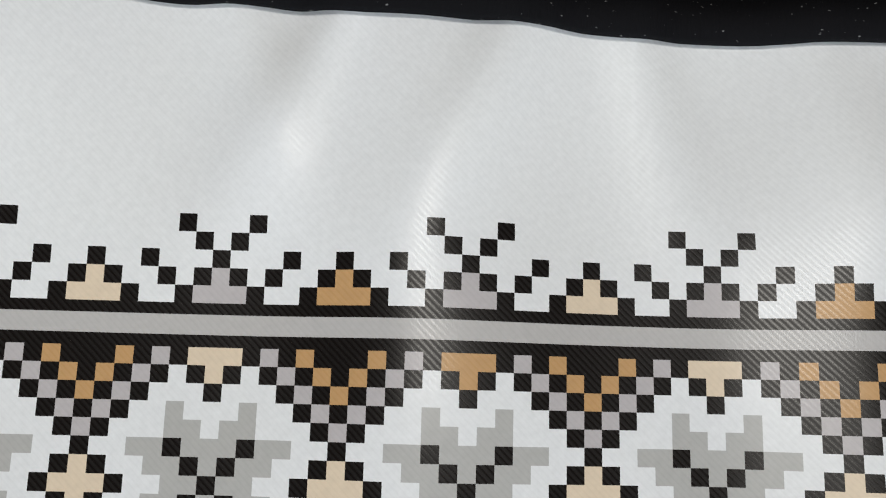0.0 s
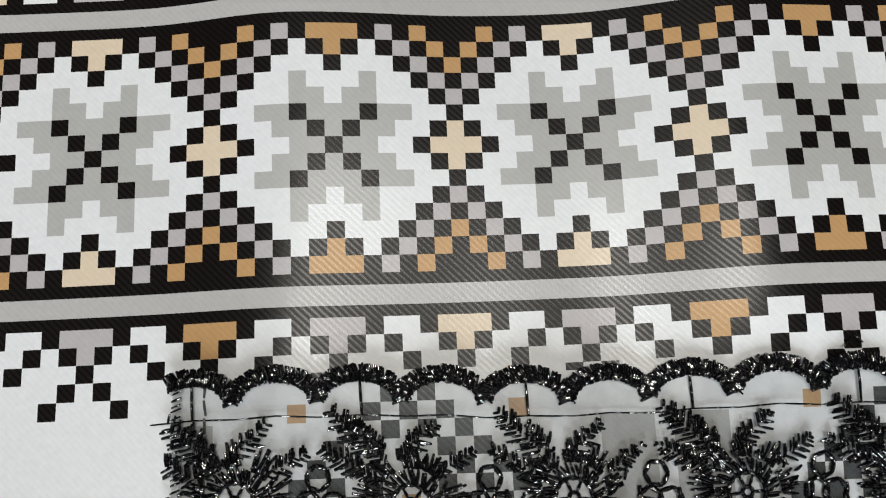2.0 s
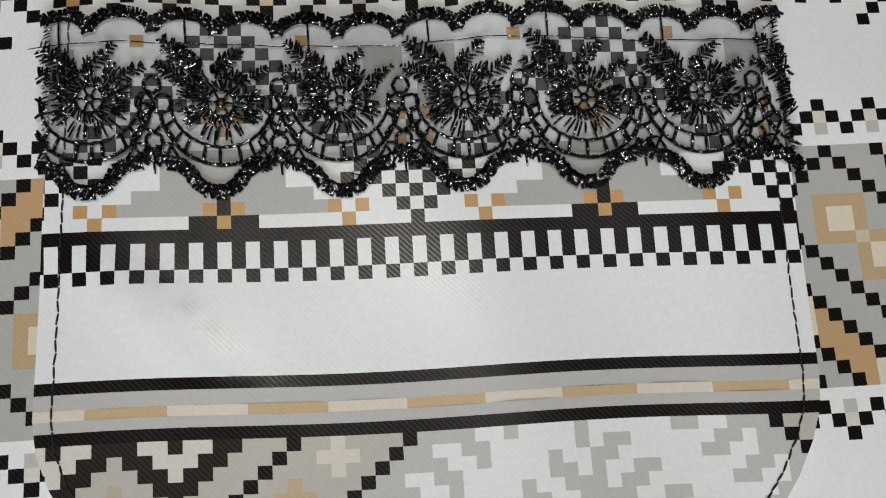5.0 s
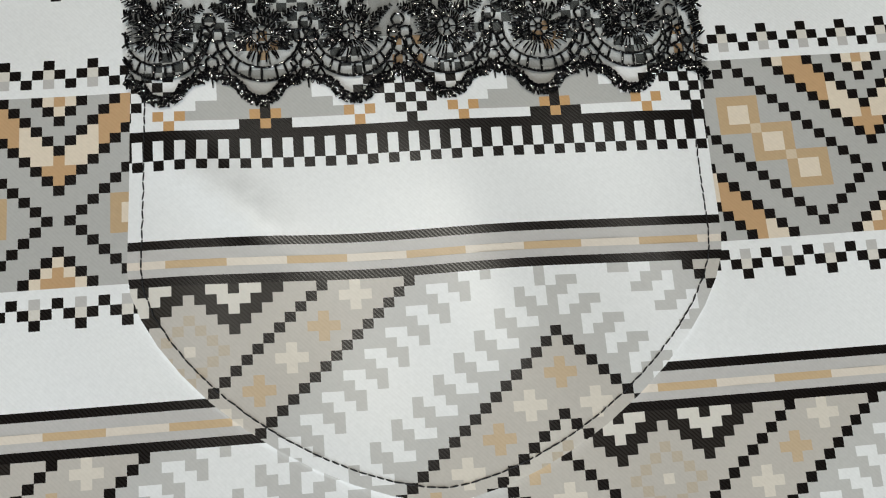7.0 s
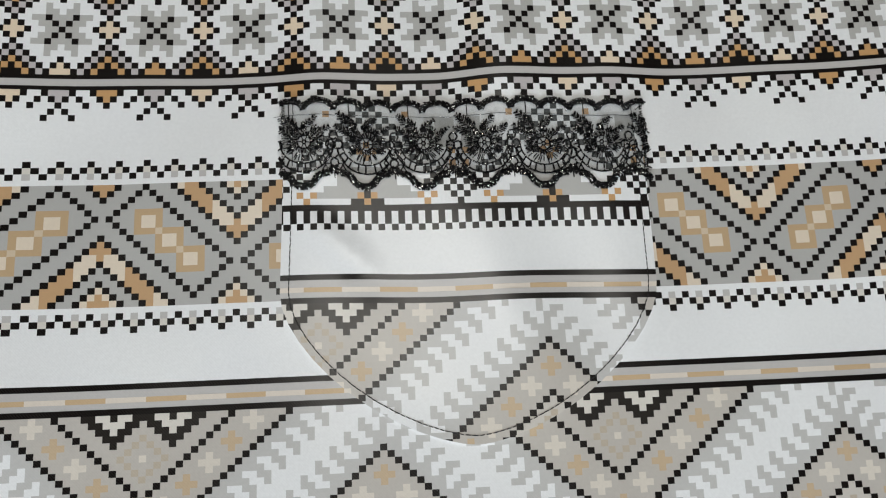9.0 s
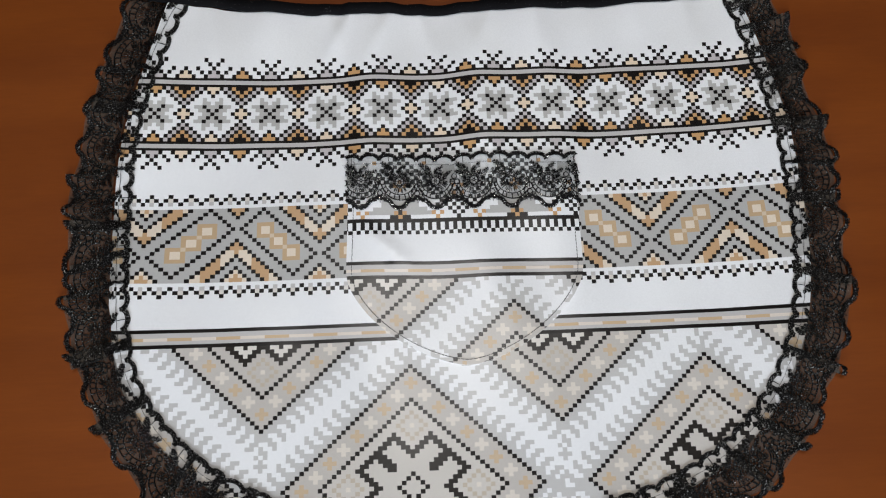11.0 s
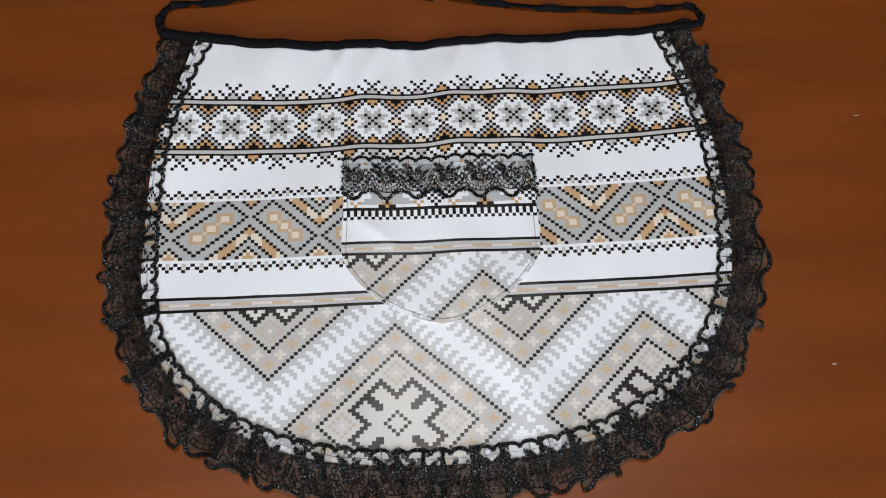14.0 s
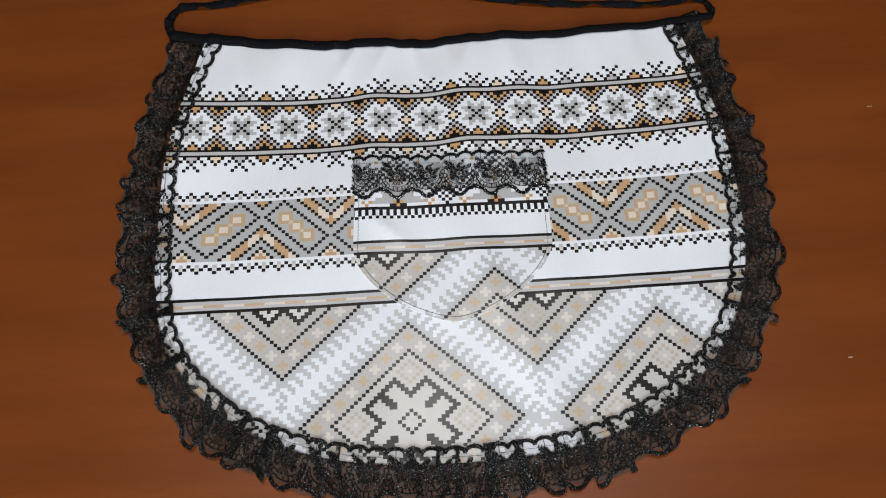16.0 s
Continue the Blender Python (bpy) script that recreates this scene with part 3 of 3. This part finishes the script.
def lace_motif(S, x0, w, rng, fine=1.0):
    """One repeat of the lace: x to the right, y down from the scalloped heading, 40 high."""
    k = w / 26.5
    p = 0.42 / fine
    fat, bold = (1.08, 1.05) if fine > 0.8 else (1.3, 1.65)

    def at(pts):
        return [(x0 + x * k, y) for x, y in pts]

    def leaf(xa, ya, xb, yb, wide, rise=0.7):
        """A feathered leaf: stitches leaning off a rib, widest in the middle."""
        ex, ey = xb - xa, yb - ya
        d = math.hypot(ex, ey)
        ex, ey = ex / d, ey / d
        n = max(4, round(d / (p * 1.35)))
        for j in range(n):
            f = (j + rng.uniform(0.2, 0.8)) / n
            half = wide * 0.5 * (0.35 + 0.65 * math.sin(math.pi * min(1.0, 0.18 + 0.8 * f))) * rng.uniform(0.6, 1.25)
            cx, cy = xa + ex * d * f, ya + ey * d * f
            for side in (-1, 1):
                cx, cy = cx + rng.uniform(-0.25, 0.25), cy + rng.uniform(-0.25, 0.25)
                tx, ty = cx + ex * half * rise - ey * half * side, cy + ey * half * rise + ex * half * side
                S.add((x0 + cx * k, cy), (x0 + tx * k, ty), 0.25 * bold * rng.uniform(0.8, 1.2), rng.uniform(0.5, 0.9))
    # heading: two arches of satin stitch over a cord
    for j in range(2):
        c = 6.6 + 13.25 * j
        S.cord(at(arc(c, 4.6, 6.5, 4.0, 180, 360, 9)), 0.5, 0.4)
        S.satin(at(arc(c, 4.6, 6.6, 4.1, 176, 364, 10)), 2.9, p * 0.9, 0.27 * bold, rng, 0.3)
        S.satin(at(arc(c, 4.9, 6.2, 3.7, 180, 360, 10)), 1.5, p * 1.3, 0.2 * fat, rng, -0.5, 0.8)
    S.cord(at([(0, 7.4), (7, 7.1), (14, 7.3), (20, 7.0), (26.5, 7.4)]), 0.15)
    S.cord(at([(6.6, 1), (6.8, 7.2)]), 0.26)
    # leaves: one pair over the flower, one low to its side, buds beyond
    leaf(10.5, 15.0, 2.0, 6.6, 4.6)
    leaf(12.0, 14.0, 18.6, 8.2, 3.4)
    leaf(9.0, 17.0, 0.4, 12.2, 3.6)
    leaf(10.4, 12.6, 6.4, 8.4, 2.6)
    leaf(18.6, 16.0, 24.6, 12.4, 3.0)
    # the flower: an open middle, a ring of loops, petals with gaps, a fan below
    fx, fy = 13.6 + rng.uniform(-0.6, 0.6), 20.2 + rng.uniform(-0.6, 0.6)

    def spoke(a, r0, r1, r, h, skew=0.0):
        S.add((x0 + (fx + math.cos(a) * r0) * k, fy + math.sin(a) * r0), (x0 + (fx + math.cos(a + skew) * r1) * k, fy + math.sin(a + skew) * r1), r * fat, h)
    S.cord(at(arc(fx, fy, 0.9, 0.9, 0, 360, 6)), 0.34 * fat, 0.7)
    for j in range(6):
        a = 2 * math.pi * j / 6 + rng.uniform(-0.15, 0.15)
        spoke(a, 0.8, 2.6, 0.26, 0.7)
    S.cord(at(arc(fx, fy, 3.0, 3.0, 0, 360, 14)), 0.4 * fat, 0.6)
    S.satin(at(arc(fx, fy, 4.2, 4.2, 0, 360, 14)), 2.2, p * 1.5, 0.26 * fat, rng, 0.3)
    for lobe in range(7):
        la = math.pi * (0.86 + 1.28 * lobe / 6) + rng.uniform(-0.08, 0.08)
        m = round(8 * fine) + 1
        long = rng.uniform(2.2, 3.4)
        for j in range(m):
            f = j / (m - 1) - 0.5
            spoke(la + f * 0.46, 5.2 + rng.random() * 0.3, 6.2 + long * math.cos(f * math.pi * 0.9) + rng.uniform(-0.3, 0.3), 0.25, 0.6 + 0.5 * rng.random(), rng.uniform(-0.16, 0.04))
    n = round(24 * fine)
    for j in range(n):
        if j % 6 == 5:
            continue
        spoke(math.pi * (j + rng.uniform(0.3, 0.7)) / n, 5.2 + 0.6 * rng.random(), rng.uniform(8.0, 9.4), 0.26, 0.6 + 0.4 * rng.random(), rng.uniform(-0.05, 0.1))
    for j in range(round(14 * fine)):
        a, r0 = rng.uniform(math.pi * 0.8, 2.2 * math.pi), rng.uniform(4.6, 8.4)
        spoke(a, r0, r0 + rng.uniform(1.0, 1.9), 0.26, 0.7 + 0.5 * rng.random(), rng.uniform(-0.2, 0.2))
    # a run of corded cells under the flower, with its rungs wrapped
    S.cord(at(arc(fx, fy, 10.6, 9.6, -8, 188, 16)), 0.38 * fat)
    S.cord(at(arc(fx, fy + 0.3, 12.9, 13.2, 8, 172, 16)), 0.38 * fat)
    S.satin(at(arc(fx, fy + 0.3, 12.9, 13.2, 14, 166, 12)), 0.9, p * 1.8, 0.2 * fat, rng)
    for j in range(11):
        a = radians(6 + 168 * j / 10 + rng.uniform(-4, 4))
        S.add((x0 + (fx + 10.6 * math.cos(a)) * k, fy + 9.6 * math.sin(a)), (x0 + (fx + 12.9 * math.cos(a)) * k, fy + 0.3 + 13.2 * math.sin(a)), 0.38 * fat)
    # linked rings between the repeats
    for cx, cy, r in ((0.0, 16.6, 1.9), (-1.6, 20.6, 2.0), (1.8, 20.8, 2.0), (0.1, 24.6, 2.3), (0.0, 29.0, 1.9)):
        turn = rng.uniform(0, 60)
        S.cord(at(arc(cx + rng.uniform(-0.3, 0.3), cy, r, r * 1.05, turn, turn + 360, 6)), 0.38 * fat)
    for sx in (-1, 1):
        S.cord(at([(sx * 2.4, 25.6), (sx * 4.6, 28.6), (sx * 2.8, 31.8)]), 0.34 * fat)
        S.cord(at([(sx * 1.6, 29.6), (sx * 3.4, 29.4), (sx * 5.4, 32.8)]), 0.3 * fat)
    # lower scallop: three bumps of thick satin
    rim = [(0, 31.0), (2.4, 33.6), (5.2, 33.9), (7.2, 35.2), (9.0, 38.0), (11.4, 39.6), (14.8, 39.7), (17.4, 38.1), (19.2, 35.2), (21.4, 33.9), (24.2, 33.5), (26.5, 31.0)]
    S.cord(at(rim), 0.62, 0.4)
    S.satin(at(rim), 3.2, p * 0.9, 0.27 * fat, rng, 0.25)
    S.satin(at([(x, y - 0.5) for x, y in rim]), 1.6, p * 1.2, 0.2 * fat, rng, -0.5, 0.8)
    S.satin(at(arc(13.2, 36.0, 4.6, 2.6, 160, 20, 8)), 0.8, p * 1.3, 0.2 * fat, rng)
    S.cord(at([(0, 31), (0.3, 36.0)]), 0.3)


def tulle_sheet(name, mapping, s0, s1, ns, rows, mat, parent, label):
    """Sheer ground of the lace; rows: distances across, the last one cut to the scallops."""
    ss = np.linspace(s0, s1, ns)
    V = []
    for k, t in enumerate(rows):
        tt = np.full(ns, float(t))
        V.append(mapping(ss, tt, np.zeros(ns)))
    V = np.concatenate(V)
    F = [(k * ns + j, k * ns + j + 1, (k + 1) * ns + j + 1, (k + 1) * ns + j) for k in range(len(rows) - 1) for j in range(ns - 1)]
    return mesh_part(name, V.tolist(), F, mat, parent, label)


def ribbon(name, pts, width, mat, parent, label="", lift=0.0006, twist=0.0, thick=0.0007, wobble=0.15):
    """A flat band along points (millimetres on the table), with thickness and soft edges."""
    P3 = [Vector((x / 1000, y / 1000, z / 1000)) for x, y, z in pts]
    dense = []
    for k in range(len(P3) - 1):
        p0, p1, p2, p3 = P3[max(k - 1, 0)], P3[k], P3[k + 1], P3[min(k + 2, len(P3) - 1)]
        for j in range(10):
            t = j / 10
            dense.append(0.5 * (2 * p1 + (p2 - p0) * t + (2 * p0 - 5 * p1 + 4 * p2 - p3) * t * t + (3 * p1 - p0 - 3 * p2 + p3) * t ** 3))
    dense.append(P3[-1])
    prof = [(-0.5, 0), (-0.46, 1), (0, 1.15), (0.46, 1), (0.5, 0), (0, -0.05)]
    V, F = [], []
    for k, c in enumerate(dense):
        d = (dense[min(k + 1, len(dense) - 1)] - dense[max(k - 1, 0)]).normalized()
        a = twist * math.sin(k * 0.37) + wobble * math.sin(k * 0.9)
        side = Vector((-d.y, d.x, 0)).normalized()
        up = Vector((0, 0, 1))
        sd, u = side * math.cos(a) + up * math.sin(a), up * math.cos(a) - side * math.sin(a)
        w = width(k / (len(dense) - 1)) / 1000 if callable(width) else width / 1000
        hh = abs(math.sin(a)) * w / 2 + lift
        for x, z in prof:
            V.append(c + sd * (x * w) + u * (z * thick) + up * hh)
    n = len(prof)
    for k in range(len(dense) - 1):
        for j in range(n):
            F.append((k * n + j, k * n + (j + 1) % n, (k + 1) * n + (j + 1) % n, (k + 1) * n + j))
    F += [tuple(range(n))[::-1], tuple(range(len(V) - n, len(V)))]
    return mesh_part(name, [tuple(v) for v in V], F, mat, parent, label)


# ---- the apron ----
def apron_outline_cloth():
    pts, right, left = outline(11.0)
    top = [(x, 79.5) for x in range(260, -164, -20)]
    right = [p for p in right if p[1] < 74]
    left = [p for p in left if p[1] < 74]
    return pts + right + [(CX + half_width(79) + 10, 79.5)] + top + [(CX - half_width(79) + 6, 79.5)] + left


def convex(points):
    """Convex hull, anticlockwise."""
    ps = sorted(set(points))

    def run(seq):
        out = []
        for p in seq:
            while len(out) > 1 and (out[-1][0] - out[-2][0]) * (p[1] - out[-2][1]) - (out[-1][1] - out[-2][1]) * (p[0] - out[-2][0]) <= 1e-6:
                out.pop()
            out.append(p)
        return out[:-1]
    return run(ps) + run(ps[::-1])


apron = thing("apron", "white half apron with dark folk print and black lace trim", "apron")
printed_sheet("apron_cloth", APRON_BANDS, convex(apron_outline_cloth()), drape, apron, "white cloth printed with stars, boxes and chevrons", 0.0015)

# the ruffle: lace gathered round the edge
_pts, _right, _left = outline(0.0)
EDGE = np.array(_left + _pts + _right)
_seg = np.r_[0, np.cumsum(np.hypot(*np.diff(EDGE, axis=0).T))]
EDGE_LEN = _seg[-1]
_fine = np.linspace(0, EDGE_LEN, 900)
_ex, _ey = np.interp(_fine, _seg, EDGE[:, 0]), np.interp(_fine, _seg, EDGE[:, 1])
_kk = np.ones(15) / 15
_ex = np.convolve(np.pad(_ex, 7, mode="reflect", reflect_type="odd"), _kk, "valid")
_ey = np.convolve(np.pad(_ey, 7, mode="reflect", reflect_type="odd"), _kk, "valid")
_tx, _ty = np.gradient(_ex), np.gradient(_ey)
_tl = np.hypot(_tx, _ty)
_tx, _ty = _tx / _tl, _ty / _tl
# pleats: flat stretches of lace between folds laid back on themselves
_rng = random.Random(5)
_sig, _lay, _pl = [0.0], [0.0], [0.0]
while _sig[-1] < EDGE_LEN:
    flat = _rng.choice((9, 16, 24, 34, 46))
    deep = _rng.uniform(5.0, 12.0)
    for n, step, rise in ((flat, 1.0, 0.0), (round(deep), 1.0, 1.0), (round(deep * 0.9), -1.0, 0.5), (4, 1.0, -1.0)):
        for j in range(n):
            _sig.append(_sig[-1] + step)
            f = (j + 1) / n
            _lay.append({0.0: 0.0, 1.0: f, 0.5: 1.0, -1.0: 1.0 - f}[rise])
            _pl.append(0.0 if rise == 0.0 else 1.0)
_sig = np.array(_sig)
_k5 = np.ones(5) / 5
_sig = np.convolve(np.pad(_sig, 2, mode="edge"), _k5, "valid")
_lay = np.convolve(np.pad(np.array(_lay), 2, mode="edge"), _k5, "valid")
LACE_LEN = float(len(_sig) - 1)
_idx = np.arange(len(_sig), dtype=float)
_nr = np.random.default_rng(7)
_shear = np.interp(_idx, np.arange(0, len(_sig) + 60, 37.0), _nr.uniform(-6, 6, len(np.arange(0, len(_sig) + 60, 37.0))))


def ruffle_map(s, t, h):
    """s along the gathered lace, t across from its heading, h above it; metres on the table."""
    g = smooth01((t - 6.0) / 30.0)
    lay = np.interp(s, _idx, _lay)
    along = np.clip(np.interp(s, _idx, _sig) + g * np.interp(s, _idx, _shear) + g * lay * 3.0, 0, EDGE_LEN)
    x, y = np.interp(along, _fine, _ex), np.interp(along, _fine, _ey)
    tx, ty = np.interp(along, _fine, _tx), np.interp(along, _fine, _ty)
    nx, ny = ty, -tx
    wide = 0.16 * smooth01((CX - 150 - x) / 40.0) * smooth01((y + 200) / 90.0)
    reach = t * (1.0 + wide + 0.05 * np.sin(s / 23.0) + 0.04 * np.sin(s / 9.0) * g) - 0.5
    _, zc = drape(x + nx * np.minimum(reach, 11), y + ny * np.minimum(reach, 11))
    over = smooth01((reach - 11) / 10.0)
    z = (zc + 0.5) * (1 - over) + 1.0 * over + lay * (0.7 + 1.8 * g) + g * (1.2 + 1.1 * np.sin(s / 6.0)) + g * np.sin(s / 15.0)
    yy, _ = drape(x, y)
    return np.stack([x + nx * reach, yy + ny * reach, z + h], axis=1) / 1000


rng = random.Random(11)
tulle_sheet("ruffle_heading", ruffle_map, 0, LACE_LEN, 1600, [2.0, 4.0, 6.0, 9.0, 11.2], HEADING_TULLE, apron, "sheer black net heading over the cloth edge")
tulle_sheet("ruffle_net", ruffle_map, 0, LACE_LEN, 2000, [11.2, 13, 15, 17, 19, 23, 27, 31, 34.5, 37], RUFFLE_TULLE, apron, "sheer black net ruffle gathered round the edge")
count = round(LACE_LEN / 26.5)
for k in range(count):
    repeat = Strands()
    lace_motif(repeat, k * LACE_LEN / count, LACE_LEN / count, rng, 0.7)
    repeat.mesh("ruffle_lace", ruffle_map, RUFFLE_THREAD, apron, "black floral lace stitching with scalloped rim" if k == 0 else "")

# folds of the gathers, pressed into dark bars across the heading
starts = [k for k in range(1, len(_pl)) if _pl[k] > _pl[k - 1]]
for k in starts:
    bar = Strands()
    low = rng.uniform(13.0, 19.0)
    slant = rng.uniform(-3.0, 3.0)
    lines = [(k + 4.0 + slant * f + rng.uniform(-0.5, 0.5), 2.0 + (low - 2.0) * f) for f in (0.0, 0.25, 0.5, 0.75, 1.0)]
    bar.satin(lines, rng.uniform(3.0, 6.5), 0.5, 0.36, rng, 0.5, 0.9)
    bar.mesh("gather_fold", ruffle_map, RUFFLE_THREAD, apron)

# ---- the pocket, its lace and its seam ----
pocket = new("pocket")
pocket.parent = apron
tagged(pocket, "rounded patch pocket of printed cloth sewn on")


def pocket_outline(inset=0.0):
    pts = [(-24.5 + inset, -38), (-25.5 + inset, -85), (-27 + inset, -122)]
    for k in range(1, 24):
        a = radians(180 + 180 * k / 24)
        c, s = math.cos(a), math.sin(a)
        pts.append((53.5 + (80.5 - inset) * math.copysign(abs(c) ** 1.27, c), -124 + (64 - inset) * math.copysign(abs(s) ** 1.27, s)))
    pts += [(134 - inset, -122), (134.5 - inset, -80), (134 - inset, -40)]
    return pts


def unshift(p):
    """Table place to print place on the pocket."""
    x, y = np.array([p[0]]), np.array([p[1]])
    q = y.copy()
    for _ in range(4):
        q = q - (pocket_drape(x, q)[0] - y)
    return (p[0], float(q[0]))


printed_sheet("pocket_cloth", POCKET_BANDS, convex([unshift(p) for p in pocket_outline()]), pocket_drape, pocket, "printed pocket cloth with keys, ribbon and chevrons", 0.0012)

seam = Strands()
line = [unshift(p) for p in pocket_outline(3.6)]
line = [line[0]] + [(line[0][0], -50.0)] + line[1:]
for p, q in zip(line, line[1:]):
    d = math.dist(p, q)
    n = max(1, round(d / 2.6))
    for k in range(n):
        a, b = (k + 0.06) / n, (k + 0.94) / n
        jx = rng.uniform(-0.2, 0.2)
        seam.add((p[0] + (q[0] - p[0]) * a + jx, p[1] + (q[1] - p[1]) * a), (p[0] + (q[0] - p[0]) * b - jx, p[1] + (q[1] - p[1]) * b), 0.24, 0.12)


def on_pocket(x, y, h):
    yy, z = pocket_drape(x, y)
    return np.stack([x, yy, z + h], axis=1) / 1000


seam.mesh("pocket_seam", on_pocket, SEAM, pocket, "dark topstitching round the pocket")

LACE_X0, LACE_X1, LACE_TOP = -26.0, 135.5, -36.9


def pocket_lace_map(s, t, h):
    """The straight strip of lace along the pocket's mouth."""
    x = LACE_X0 + s
    y = LACE_TOP - t - 3.2 * (s / 161.5) + 0.5 * np.sin(s / 13.0)
    _, z = pocket_drape(x, y)
    z = z + 0.35 + 0.2 * np.sin(s / 8.0 + t / 6.0)
    return np.stack([x, y, z + h], axis=1) / 1000


tulle_sheet("lace_net", pocket_lace_map, 0, 161.5, 180, [2, 6, 10, 15, 20, 25, 30, 33], TULLE, pocket, "sheer grey-black net")
for k in range(0, 7):
    repeat = Strands()
    lace_motif(repeat, -3.4 + 26.2 * k, 26.2, rng, 1.0)
    repeat.keep(-0.8, 162.5)
    if not repeat.a:
        continue
    repeat.mesh("lace_flower", pocket_lace_map, THREAD, pocket, "black satin-stitched flower with scalloped rim" if k == 0 else "")
for e in (0.8, 160.7):
    side = Strands()
    side.satin([(e, 2 + 3.0 * j) for j in range(12)], 1.6, 0.9, 0.2, rng)
    side.mesh("lace_side_edge", pocket_lace_map, THREAD, pocket)
for s, t in ((106, -1.5), (158, 4.0), (64, 36.0), (120, 36.5), (3, 35.0)):
    end = Strands()
    end.cord([(s, t), (s + rng.uniform(-1, 3), t - rng.uniform(-1, 2)), (s + rng.uniform(1, 4), t - rng.uniform(0, 3))], 0.14)
    end.mesh("thread_end", pocket_lace_map, THREAD, pocket)

# ---- waistband and ties ----
band_pts = []
for x in range(-192, 308, 6):
    u = (x - 62) / 245.0
    yc = 81.2 + (23 if u < 0 else 10.5) * abs(u) ** 2.4
    zc = float(drape(np.array([x * 1.0]), np.array([77.0]))[1][0]) if -160 < x < 262 else 4.5
    band_pts.append((x, yc, zc + 0.7))
ribbon("waistband", band_pts, lambda f: 10.5 - 3.0 * f + 0.3 * math.sin(f * 117) + 0.25 * math.sin(f * 71 + 1), RIBBON, apron, "narrow black waistband", thick=0.0012, wobble=0.0)
left_tie = [(-190, 104, 3), (-195, 113, 1.5), (-198, 124, 0.5), (-194, 136, 0.5), (-182, 143, 0.5), (-160, 143, 0.5), (-135, 145, 0.5), (-95, 152, 0.5), (-40, 158, 0.5), (20, 150, 0.5), (60, 138, 0.5)]
right_tie = [(304, 92, 3), (308, 99, 1.5), (307, 108, 0.5), (300, 115, 0.5), (285, 115, 0.5), (265, 113, 0.5), (240, 113, 0.5), (206, 117, 0.5), (174, 119, 0.5), (140, 124, 0.5), (110, 130, 0.5), (80, 137, 1.6), (50, 150, 1.6), (20, 168, 0.5)]
ribbon("tie", left_tie, 8.5, RIBBON, apron, "long black ribbon tie lying on the table", twist=0.35)
ribbon("tie", right_tie, 7.0, RIBBON, apron, "long black ribbon tie lying on the table", twist=0.5)
